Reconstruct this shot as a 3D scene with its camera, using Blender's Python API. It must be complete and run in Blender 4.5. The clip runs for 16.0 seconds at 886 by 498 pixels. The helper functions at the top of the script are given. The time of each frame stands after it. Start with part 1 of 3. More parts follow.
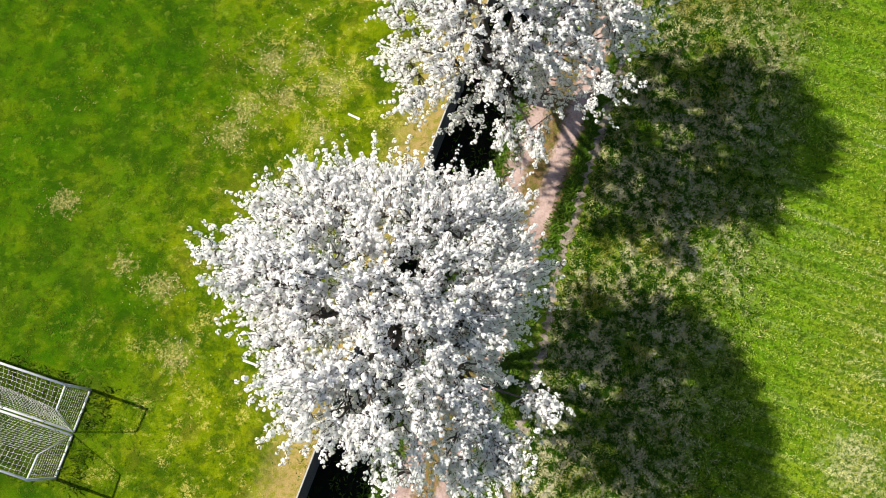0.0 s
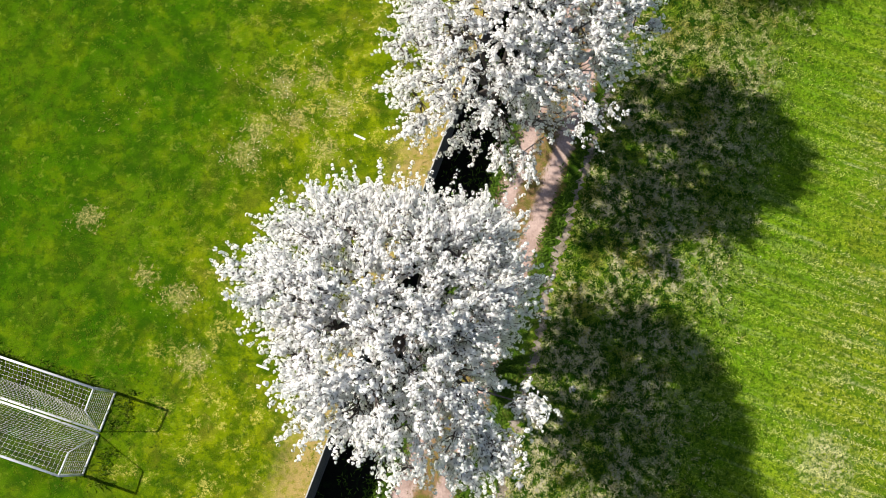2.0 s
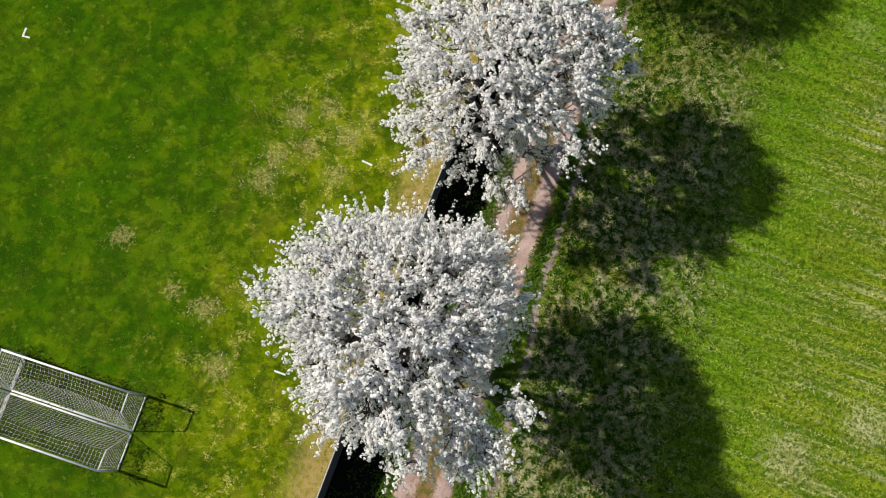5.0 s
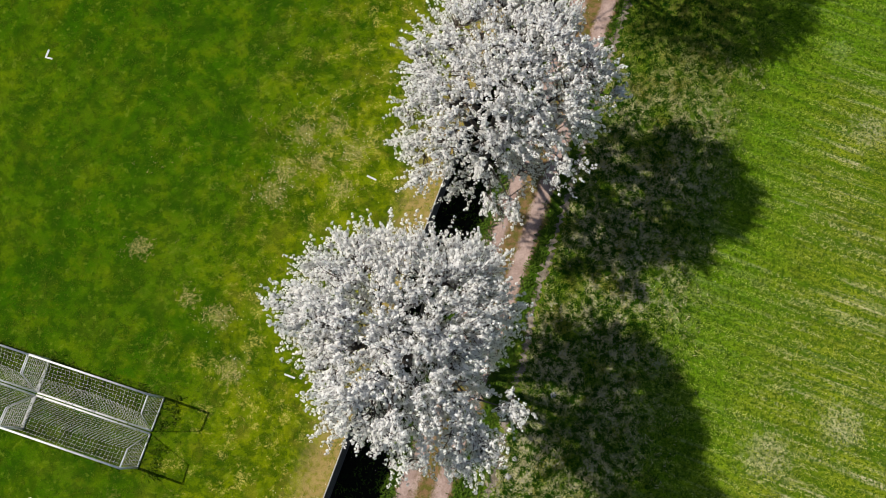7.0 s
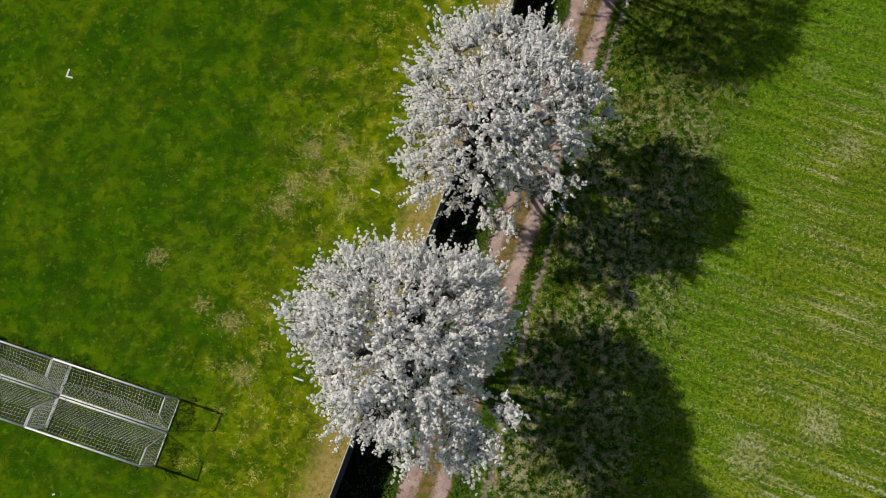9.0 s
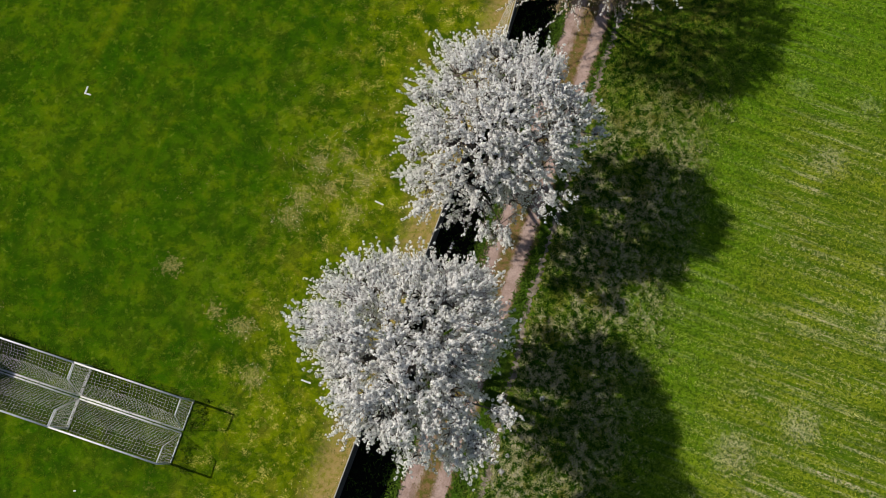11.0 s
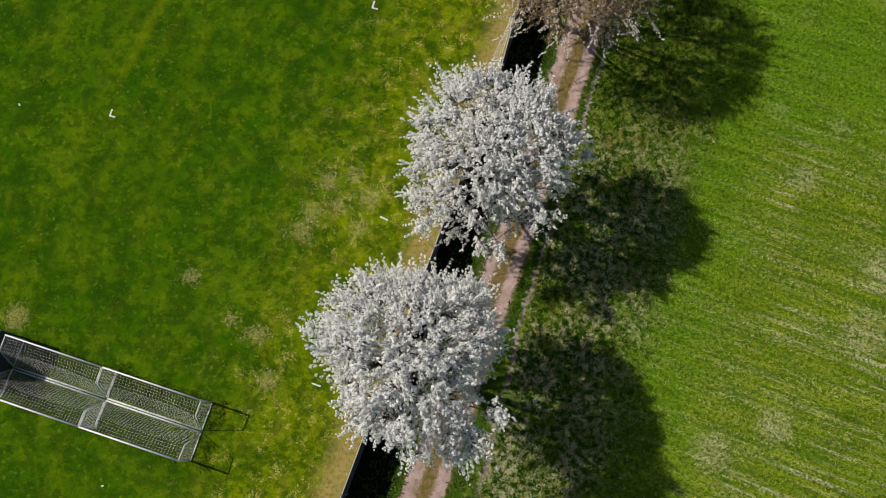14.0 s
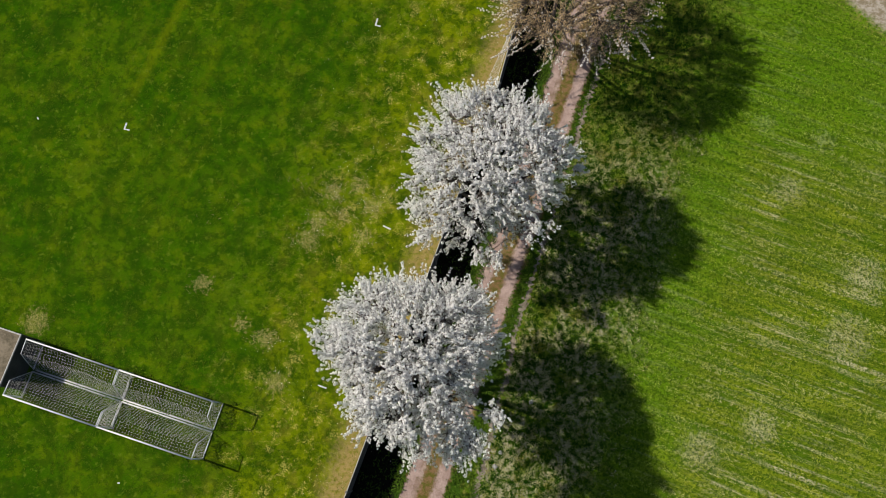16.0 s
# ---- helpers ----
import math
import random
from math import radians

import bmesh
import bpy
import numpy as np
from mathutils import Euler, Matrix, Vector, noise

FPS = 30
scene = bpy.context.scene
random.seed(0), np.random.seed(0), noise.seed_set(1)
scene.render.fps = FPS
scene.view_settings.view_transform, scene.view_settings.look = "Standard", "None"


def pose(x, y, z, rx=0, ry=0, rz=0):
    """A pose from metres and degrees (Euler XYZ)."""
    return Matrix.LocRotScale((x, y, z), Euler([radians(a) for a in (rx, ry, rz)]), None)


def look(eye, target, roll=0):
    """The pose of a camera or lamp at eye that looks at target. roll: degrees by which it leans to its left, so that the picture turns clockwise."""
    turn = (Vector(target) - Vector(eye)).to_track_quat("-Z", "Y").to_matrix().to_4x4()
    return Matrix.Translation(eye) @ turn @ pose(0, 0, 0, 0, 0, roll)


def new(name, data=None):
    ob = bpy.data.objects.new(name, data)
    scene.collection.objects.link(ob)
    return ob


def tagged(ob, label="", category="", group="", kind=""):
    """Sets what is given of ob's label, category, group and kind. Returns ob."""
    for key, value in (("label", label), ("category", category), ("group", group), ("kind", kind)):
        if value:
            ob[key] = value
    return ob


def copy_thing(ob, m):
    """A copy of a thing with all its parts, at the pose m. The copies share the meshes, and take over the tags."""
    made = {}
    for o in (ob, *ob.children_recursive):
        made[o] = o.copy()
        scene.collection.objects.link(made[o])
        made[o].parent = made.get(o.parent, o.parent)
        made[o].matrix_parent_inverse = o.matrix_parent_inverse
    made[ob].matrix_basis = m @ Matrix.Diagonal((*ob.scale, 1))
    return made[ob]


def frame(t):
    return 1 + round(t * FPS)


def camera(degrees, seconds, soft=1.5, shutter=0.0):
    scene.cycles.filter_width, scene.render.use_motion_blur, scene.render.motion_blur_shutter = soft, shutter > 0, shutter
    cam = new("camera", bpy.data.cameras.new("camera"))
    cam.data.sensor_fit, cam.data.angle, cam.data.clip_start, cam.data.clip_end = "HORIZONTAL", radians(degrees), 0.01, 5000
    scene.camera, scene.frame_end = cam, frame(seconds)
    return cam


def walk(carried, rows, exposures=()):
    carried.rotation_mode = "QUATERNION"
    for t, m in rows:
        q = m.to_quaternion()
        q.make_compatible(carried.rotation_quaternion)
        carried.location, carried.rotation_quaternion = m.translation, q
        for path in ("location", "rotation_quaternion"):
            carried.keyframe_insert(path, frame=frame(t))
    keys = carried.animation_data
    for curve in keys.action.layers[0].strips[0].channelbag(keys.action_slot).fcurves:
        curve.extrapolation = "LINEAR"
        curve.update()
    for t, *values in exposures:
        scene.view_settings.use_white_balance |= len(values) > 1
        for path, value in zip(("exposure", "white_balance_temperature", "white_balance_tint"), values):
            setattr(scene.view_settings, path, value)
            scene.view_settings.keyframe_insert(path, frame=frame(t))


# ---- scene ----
cam = camera(51.71, 16.0, 0.75)
# seconds, place, turn: the drone climbs straight up with its lens tipped towards the ground
PATH = [
    (0.0, 0.0, 0.0, 29.969, 12.829, 0.95, 0.216),
    (2.0, 0.075, -0.084, 32.248, 12.851, 1.006, 0.212),
    (4.0, 0.157, -0.161, 34.517, 12.862, 1.076, 0.213),
    (6.0, 0.249, -0.23, 36.774, 12.862, 1.159, 0.219),
    (8.0, 0.354, -0.291, 39.02, 12.852, 1.256, 0.229),
    (10.0, 0.475, -0.342, 41.256, 12.83, 1.366, 0.244),
    (12.0, 0.614, -0.384, 43.48, 12.798, 1.49, 0.264),
    (14.0, 0.773, -0.416, 45.694, 12.755, 1.627, 0.288),
    (16.0, 0.955, -0.437, 47.897, 12.702, 1.777, 0.316),
]
# the clip's camera darkens its picture in steps as it climbs
EXPOSURES = [(0.0, 1.30), (1.0, 1.34), (2.0, 1.28), (2.4, 0.98), (3.0, 1.00), (4.2, 0.89), (6.3, 0.66), (8.1, 0.65), (8.4, 0.28), (9.0, 0.34), (11.5, 0.37), (16.0, 0.45)]
EXPOSURES = [(t, stops, 6900, 10) for t, stops in EXPOSURES]
walk(cam, [(t, pose(x, y, z, rx, ry, rz)) for t, x, y, z, rx, ry, rz in PATH], EXPOSURES)
SUN_STRENGTH, SKY_STRENGTH = 4.45, 0.073

# ---- light ----
# sun to the west-north-west, as high as its shadows are long
SHADOW = (0.945, -0.315)
SUN_AZIMUTH = math.atan2(-SHADOW[0], -SHADOW[1])
sky_world = bpy.data.worlds.new("sky")
scene.world = sky_world
sky_world.use_nodes = True
sky_nodes = sky_world.node_tree.nodes
sky = sky_nodes.new("ShaderNodeTexSky")
sky.sky_type, sky.sun_disc = "NISHITA", False
sky.sun_elevation, sky.sun_rotation = radians(45), SUN_AZIMUTH
sky_nodes["Background"].inputs["Strength"].default_value = SKY_STRENGTH
sky_world.node_tree.links.new(sky.outputs["Color"], sky_nodes["Background"].inputs["Color"])
sun = new("sun", bpy.data.lights.new("sun", "SUN"))
sun.data.energy, sun.data.angle, sun.data.color = SUN_STRENGTH, radians(1.0), (1.0, 0.96, 0.90)
sun.matrix_world = look((-SHADOW[0] * 60, -SHADOW[1] * 60, 60), (0, 0, 0))


# ---- materials ----
class Graph:
    """A short way to write a node material."""

    def __init__(self, name, rough=0.8, metal=0.0, specular=0.3):
        self.mat = bpy.data.materials.new(name)
        self.mat.use_nodes = True
        self.tree = self.mat.node_tree
        self.bsdf = self.tree.nodes["Principled BSDF"]
        self.bsdf.inputs["Roughness"].default_value = rough
        self.bsdf.inputs["Metallic"].default_value = metal
        self.bsdf.inputs["Specular IOR Level"].default_value = specular
        self.where = self.tree.nodes.new("ShaderNodeNewGeometry").outputs["Position"]

    def put(self, socket, value):
        if isinstance(value, bpy.types.NodeSocket):
            self.tree.links.new(value, socket)
        elif isinstance(value, tuple) and len(value) == 3 and socket.type == "RGBA":
            socket.default_value = (*value, 1)
        else:
            socket.default_value = value

    def math(self, op, a, b=0.0, clamp=False):
        n = self.tree.nodes.new("ShaderNodeMath")
        n.operation, n.use_clamp = op, clamp
        self.put(n.inputs[0], a)
        self.put(n.inputs[1], b)
        return n.outputs[0]

    def mix(self, f, a, b, blend="MIX"):
        n = self.tree.nodes.new("ShaderNodeMix")
        n.data_type, n.blend_type = "RGBA", blend
        self.put(n.inputs[0], f)
        self.put(n.inputs[6], a)
        self.put(n.inputs[7], b)
        return n.outputs[2]

    def noise(self, scale, detail=3.0, rough=0.55, at=None, distort=0.0):
        n = self.tree.nodes.new("ShaderNodeTexNoise")
        self.put(n.inputs["Vector"], at or self.where)
        n.inputs["Scale"].default_value, n.inputs["Detail"].default_value = scale, detail
        n.inputs["Roughness"].default_value, n.inputs["Distortion"].default_value = rough, distort
        return n.outputs[0]

    def turned(self, degrees, scale, shift=(0, 0, 0)):
        n = self.tree.nodes.new("ShaderNodeMapping")
        self.put(n.inputs["Vector"], self.where)
        n.inputs["Rotation"].default_value = (0, 0, radians(degrees))
        m = self.tree.nodes.new("ShaderNodeMapping")
        self.put(m.inputs["Vector"], n.outputs[0])
        m.inputs["Scale"].default_value, m.inputs["Location"].default_value = scale, shift
        return m.outputs[0]

    def step(self, value, lo, hi):
        n = self.tree.nodes.new("ShaderNodeMapRange")
        n.interpolation_type = "SMOOTHSTEP"
        self.put(n.inputs[0], value)
        n.inputs[1].default_value, n.inputs[2].default_value = lo, hi
        return n.outputs[0]

    def near(self, x, y, radius, wobble):
        """1 in a ragged patch round (x, y), 0 outside."""
        n = self.tree.nodes.new("ShaderNodeVectorMath")
        n.operation = "DISTANCE"
        self.put(n.inputs[0], self.where)
        n.inputs[1].default_value = (x, y, 0)
        return self.step(self.math("ADD", n.outputs["Value"], wobble), radius * 1.15, radius * 0.35)

    def random(self):
        return self.tree.nodes.new("ShaderNodeObjectInfo").outputs["Random"]

    def island(self):
        return self.tree.nodes.new("ShaderNodeNewGeometry").outputs["Random Per Island"]

    def bump(self, height, strength=0.4, distance=0.02):
        n = self.tree.nodes.new("ShaderNodeBump")
        self.put(n.inputs["Height"], height)
        n.inputs["Strength"].default_value, n.inputs["Distance"].default_value = strength, distance
        self.put(self.bsdf.inputs["Normal"], n.outputs[0])

    def done(self, colour, translucent=0.0):
        self.put(self.bsdf.inputs["Base Color"], colour)
        if translucent:
            t = self.tree.nodes.new("ShaderNodeBsdfTranslucent")
            self.put(t.inputs["Color"], colour)
            m = self.tree.nodes.new("ShaderNodeMixShader")
            m.inputs[0].default_value = translucent
            self.put(m.inputs[1], self.bsdf.outputs[0])
            self.put(m.inputs[2], t.outputs[0])
            self.put(self.tree.nodes["Material Output"].inputs["Surface"], m.outputs[0])
        return self.mat


LEAN_PER_METRE = 0.35  # the track runs to the right by this much for each metre ahead


def ground_material():
    g = Graph("meadow_ground", 1.0, specular=0.0)
    axes = g.tree.nodes.new("ShaderNodeSeparateXYZ")
    g.put(axes.inputs[0], g.where)
    x, y = axes.outputs[0], axes.outputs[1]
    across = g.math("SUBTRACT", x, g.math("MULTIPLY", y, LEAN_PER_METRE))
    big, mid, small, fine = g.noise(0.22, 3), g.noise(0.9, 5, 0.65), g.noise(4.5, 4, 0.65), g.noise(26, 3, 0.6)
    wob = g.math("MULTIPLY", g.math("SUBTRACT", mid, 0.5), 2.6)
    edge = g.math("ADD", across, g.math("MULTIPLY", g.math("SUBTRACT", g.noise(2.2, 4, 0.7), 0.5), 1.1))
    grain = g.noise(11, 4, 0.7)
    # mown lawn
    lawn = g.mix(g.step(big, 0.38, 0.62), LAWN_DARK, LAWN_LIGHT)
    worn = g.step(g.math("ADD", edge, g.math("MULTIPLY", wob, 2.2)), -15.5, -6.0)
    lawn = g.mix(g.math("MULTIPLY", g.step(mid, 0.46, 0.64), g.math("ADD", g.math("MULTIPLY", worn, 0.45), 0.24)), lawn, LAWN_YELLOW)
    lawn = g.mix(g.math("MULTIPLY", worn, 0.64), lawn, LAWN_YELLOW)
    lawn = g.mix(g.math("MULTIPLY", g.step(g.noise(0.55, 4, 0.7, distort=0.4), 0.56, 0.34), 0.8), lawn, LAWN_DEEP)
    lawn = g.mix(g.math("MULTIPLY", g.step(g.noise(1.5, 5, 0.64), 0.53, 0.42), 0.62), lawn, LAWN_DEEP)
    dry_here = g.math("MULTIPLY", g.step(g.noise(1.0, 5, 0.75), 0.53, 0.66), g.step(g.math("ADD", edge, wob), -17, -7))
    lawn = g.mix(g.math("MULTIPLY", dry_here, g.step(grain, 0.42, 0.62)), lawn, LAWN_DRY)
    lawn = g.mix(g.math("MULTIPLY", g.step(g.math("ADD", small, g.math("MULTIPLY", grain, 0.5)), 0.72, 0.60), 0.26), lawn, LAWN_DEEP)
    brown = g.math("MULTIPLY", g.step(g.noise(0.7, 4, 0.62, distort=0.3), 0.50, 0.66), g.math("ADD", g.math("MULTIPLY", worn, 0.7), 0.15))
    lawn = g.mix(g.math("MULTIPLY", brown, 0.4), lawn, LAWN_BROWN)
    streak = g.turned(20.5, (0.9, 0.05, 1))
    lawn = g.mix(g.math("MULTIPLY", g.step(g.noise(0.8, 2, at=streak), 0.54, 0.68), 0.10), lawn, LAWN_YELLOW)
    # a faint worn line that leads to the corner marker
    line = g.math("ABSOLUTE", g.math("SUBTRACT", g.math("ADD", x, 26.34), g.math("MULTIPLY", y, 0.4245)))
    line = g.math("MULTIPLY", g.step(g.math("ADD", line, g.math("MULTIPLY", g.math("SUBTRACT", small, 0.5), 0.9)), 0.52, 0.02), g.step(y, 18.2, 20.5))
    lawn = g.mix(g.math("MULTIPLY", line, 0.34), lawn, LAWN_YELLOW)
    for px, py, r in ((-6.6, 13.6, 0.56), (-7.9, 10.9, 0.63), (-9.95, 5.5, 0.56), (-9.3, 3.2, 0.63), (-4.4, 12.7, 0.56), (-7.4, 11.9, 0.56), (-5.2, 13.9, 0.49), (-13.5, 8.5, 0.49), (-4.9, 11.0, 0.49), (-22.4, 6.4, 0.77), (-6.0, 12.2, 0.49), (-11.3, 6.3, 0.42)):
        patch = g.near(px, py, r, g.math("MULTIPLY", g.math("SUBTRACT", small, 0.5), 2.4))
        lawn = g.mix(g.math("MULTIPLY", patch, g.math("ADD", g.math("MULTIPLY", g.step(grain, 0.42, 0.60), 0.5), 0.12)), lawn, LAWN_BARE)
    bright = g.math("MULTIPLY", g.step(g.noise(3.4, 4, 0.62), 0.56, 0.66), g.step(g.noise(0.4, 3), 0.36, 0.56))
    lawn = g.mix(g.math("MULTIPLY", bright, 0.45), lawn, LAWN_FRESH)
    speck = g.noise(15, 3, 0.6)
    lawn = g.mix(g.math("MULTIPLY", g.step(speck, 0.38, 0.28), 0.12), lawn, LAWN_DEEP)
    lawn = g.mix(g.math("MULTIPLY", g.step(speck, 0.64, 0.72), 0.2), lawn, LAWN_DRY)
    fleck = g.math("MULTIPLY", g.step(g.noise(3.6, 5, 0.75), 0.55, 0.63), g.step(g.math("ADD", edge, g.math("MULTIPLY", wob, 3.0)), -14.5, -6.0))
    lawn = g.mix(g.math("MULTIPLY", g.math("MULTIPLY", fleck, 0.6), g.step(g.noise(0.5, 3), 0.42, 0.56)), lawn, LAWN_DRY)
    # dry strip along the fence
    lawn = g.mix(g.math("MULTIPLY", g.step(edge, -6.6, -5.1), 0.9), lawn, g.mix(g.step(small, 0.42, 0.65), DRY_STRIP, DRY_STRIP_GREEN))
    # young corn with bare soil between its rows
    crop = g.mix(g.step(g.noise(1.0, 4, 0.65, at=g.turned(21, (0.22, 2.4, 1))), 0.36, 0.62), CROP_DARK, CROP_LIGHT)
    crop = g.mix(g.step(g.noise(0.35, 3), 0.62, 0.42), crop, g.mix(0.5, crop, CROP_DARK))
    crop = g.mix(g.step(grain, 0.50, 0.36), crop, CROP_DEEP)
    soil_in_rows = g.math("MULTIPLY", g.step(g.noise(1.0, 4, 0.66, at=g.turned(21, (0.1, 3.4, 1), (4, 2, 0))), 0.50, 0.68), g.step(g.math("ADD", g.noise(0.2, 2), g.math("MULTIPLY", mid, 0.5)), 0.66, 0.84))
    crop = g.mix(g.math("MULTIPLY", soil_in_rows, g.step(grain, 0.36, 0.60)), crop, SOIL_PALE)
    for px, py, r in ((12.5, -0.2, 1.1), (21.6, 8.8, 1.2), (20.4, 5.5, 1.4), (18.1, 13.6, 0.9), (20.2, 16.4, 0.6), (19.0, 22.8, 0.5), (17.0, 17.4, 0.6), (15.6, 1.0, 1.0)):
        patch = g.near(px, py, r, g.math("MULTIPLY", g.math("SUBTRACT", small, 0.5), 3.0))
        crop = g.mix(g.math("MULTIPLY", patch, g.math("ADD", g.math("MULTIPLY", g.step(grain, 0.38, 0.60), 0.5), 0.15)), crop, SOIL_PALE)
    lush = g.step(g.math("ADD", y, g.math("MULTIPLY", wob, 1.5)), 12.5, 19.0)
    inner = g.math("ADD", across, g.math("MULTIPLY", wob, 1.2))
    lush = g.math("MAXIMUM", lush, g.math("MULTIPLY", g.step(inner, 13.0, 9.0), 0.8))
    crop = g.mix(g.math("MULTIPLY", lush, g.step(grain, 0.30, 0.62)), crop, CROP_LUSH)
    crop = g.mix(g.math("MULTIPLY", g.step(g.noise(5.5, 5, 0.75), 0.52, 0.42), 0.75), crop, CROP_DEEP)
    # worn verge between track and field
    tuft = g.noise(3.2, 5, 0.7)
    verge = g.mix(g.step(g.noise(1.0, 5, 0.72), 0.40, 0.60), VERGE_GREEN, VERGE_DRY)
    verge = g.mix(g.step(tuft, 0.54, 0.40), verge, CROP_DEEP)
    withered = g.math("MULTIPLY", g.step(g.noise(0.5, 5, 0.75), 0.40, 0.54), g.step(g.math("ADD", y, wob), 17.5, 11.5))
    verge = g.mix(g.math("MULTIPLY", withered, g.step(g.math("ADD", tuft, g.math("MULTIPLY", grain, 0.6)), 0.74, 0.90)), verge, VERGE_GREY)
    field = g.mix(g.step(g.math("ADD", edge, wob), 5.0, 8.5), verge, crop)
    # bare plot beyond the field's far corner
    far = g.math("ADD", g.math("ADD", g.math("MULTIPLY", x, 0.70), g.math("MULTIPLY", y, 0.714)), g.math("MULTIPLY", wob, 0.25))
    field = g.mix(g.math("MULTIPLY", g.step(far, 31.9, 33.1), g.step(tuft, 0.44, 0.58)), field, VERGE_DRY)
    field = g.mix(g.step(g.math("ADD", far, small), 33.3, 34.0), field, g.mix(g.step(tuft, 0.4, 0.6), BARE_PLOT, (0.29, 0.26, 0.215)))
    # earth darkened with the fence's shadow as colour; worn grass between the wheels
    fence_shade = g.mix(g.step(small, 0.5, 0.7), SHADED_EARTH, SHADED_GREEN)
    middle = g.mix(g.step(small, 0.4, 0.6), MIDDLE_BROWN, MIDDLE_GREEN)
    weeds = g.mix(g.step(small, 0.4, 0.65), WEED_GROUND, CROP_DEEP)
    rut_edge = g.math("ADD", across, g.math("MULTIPLY", g.math("SUBTRACT", g.noise(5.0, 4, 0.65), 0.5), 0.55))
    ruts = g.math("MAXIMUM", g.step(g.math("ABSOLUTE", g.math("ADD", rut_edge, 1.42)), 0.52, 0.26), g.step(g.math("ABSOLUTE", rut_edge), 0.46, 0.24))
    dirt = g.mix(g.step(g.noise(1.8, 4), 0.35, 0.65), (0.195, 0.135, 0.112), (0.330, 0.248, 0.220))
    c = g.mix(g.step(across, -4.42, -4.38), lawn, fence_shade)
    c = g.mix(g.step(edge, -2.35, -2.05), c, WEED_GROUND)
    c = g.mix(g.step(edge, -1.95, -1.7), c, middle)
    c = g.mix(g.step(edge, 0.3, 0.6), c, weeds)
    c = g.mix(g.math("MULTIPLY", ruts, 0.85), c, dirt)
    c = g.mix(g.step(edge, 1.0, 1.3), c, g.mix(g.step(small, 0.45, 0.6), CROP_DARK, VERGE_DRY))
    c = g.mix(g.step(edge, 1.5, 2.0), c, field)
    c = g.mix(1.0, c, g.mix(g.step(fine, 0.25, 0.75), (0.76, 0.77, 0.76), (1.24, 1.23, 1.24)), "MULTIPLY")
    g.bump(g.math("ADD", g.math("MULTIPLY", fine, 0.6), small), 0.4, 0.05)
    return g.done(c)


def speckled(name, dark, light, scale, rough=0.8, metal=0.0, bump=0.3, distance=0.01, translucent=0.0, by_island=False, specular=0.3):
    """Two colours mottled at two scales, with a fine relief."""
    g = Graph(name, rough, metal, specular)
    f = g.math("ADD", g.math("MULTIPLY", g.noise(scale, 4), 0.6), g.math("MULTIPLY", g.noise(scale * 7, 3), 0.4))
    f = g.step(f, 0.32, 0.68)
    if by_island:
        f = g.math("ADD", g.math("MULTIPLY", f, 0.45), g.math("MULTIPLY", g.island(), 0.55))
    if bump:
        g.bump(g.noise(scale * 5, 4), bump, distance)
    return g.done(g.mix(f, dark, light), translucent)


def crop_blade():
    """Cereal leaves, yellower and paler along the thin drill rows."""
    g = Graph("crop_blade", 0.9, specular=0.05)
    rows = g.math("ADD", g.math("MULTIPLY", g.noise(1.0, 3, 0.6, at=g.turned(21, (0.08, 3.0, 1))), 0.6), g.math("MULTIPLY", g.noise(1.0, 4, 0.75, at=g.turned(21, (0.3, 6.5, 1))), 0.4))
    big = g.noise(0.3, 3)
    wob = g.math("MULTIPLY", g.math("SUBTRACT", g.noise(0.9, 5, 0.65), 0.5), 3.0)
    pale = g.math("MULTIPLY", g.step(rows, 0.47, 0.57), g.step(big, 0.28, 0.50))
    c = g.mix(g.math("ADD", g.math("MULTIPLY", g.island(), 0.55), g.math("MULTIPLY", g.step(g.noise(1.1, 4, 0.7), 0.35, 0.65), 0.45)), (0.070, 0.130, 0.006), (0.36, 0.40, 0.038))
    c = g.mix(g.math("MULTIPLY", pale, g.math("ADD", g.math("MULTIPLY", g.island(), 0.3), 0.5)), c, (0.56, 0.54, 0.27))
    c = g.mix(g.math("MULTIPLY", g.step(rows, 0.47, 0.38), 0.7), c, (0.050, 0.105, 0.004))
    axes = g.tree.nodes.new("ShaderNodeSeparateXYZ")
    g.put(axes.inputs[0], g.where)
    across = g.math("SUBTRACT", axes.outputs[0], g.math("MULTIPLY", axes.outputs[1], LEAN_PER_METRE))
    lush = g.step(g.math("ADD", axes.outputs[1], wob), 12.5, 19.0)
    lush = g.math("MAXIMUM", lush, g.math("MULTIPLY", g.step(g.math("ADD", across, wob), 13.0, 9.0), 0.85))
    drill = g.step(rows, 0.42, 0.58)
    c = g.mix(g.math("MULTIPLY", lush, 0.85), c, g.mix(g.math("ADD", g.math("MULTIPLY", g.island(), 0.45), g.math("MULTIPLY", drill, 0.55)), (0.024, 0.095, 0.003), (0.265, 0.385, 0.022)))
    # thin and shaded places between the plants
    c = g.mix(g.math("MULTIPLY", g.step(g.noise(5.5, 5, 0.75), 0.52, 0.42), 0.75), c, (0.018, 0.066, 0.003))
    return g.done(c, 0.35)


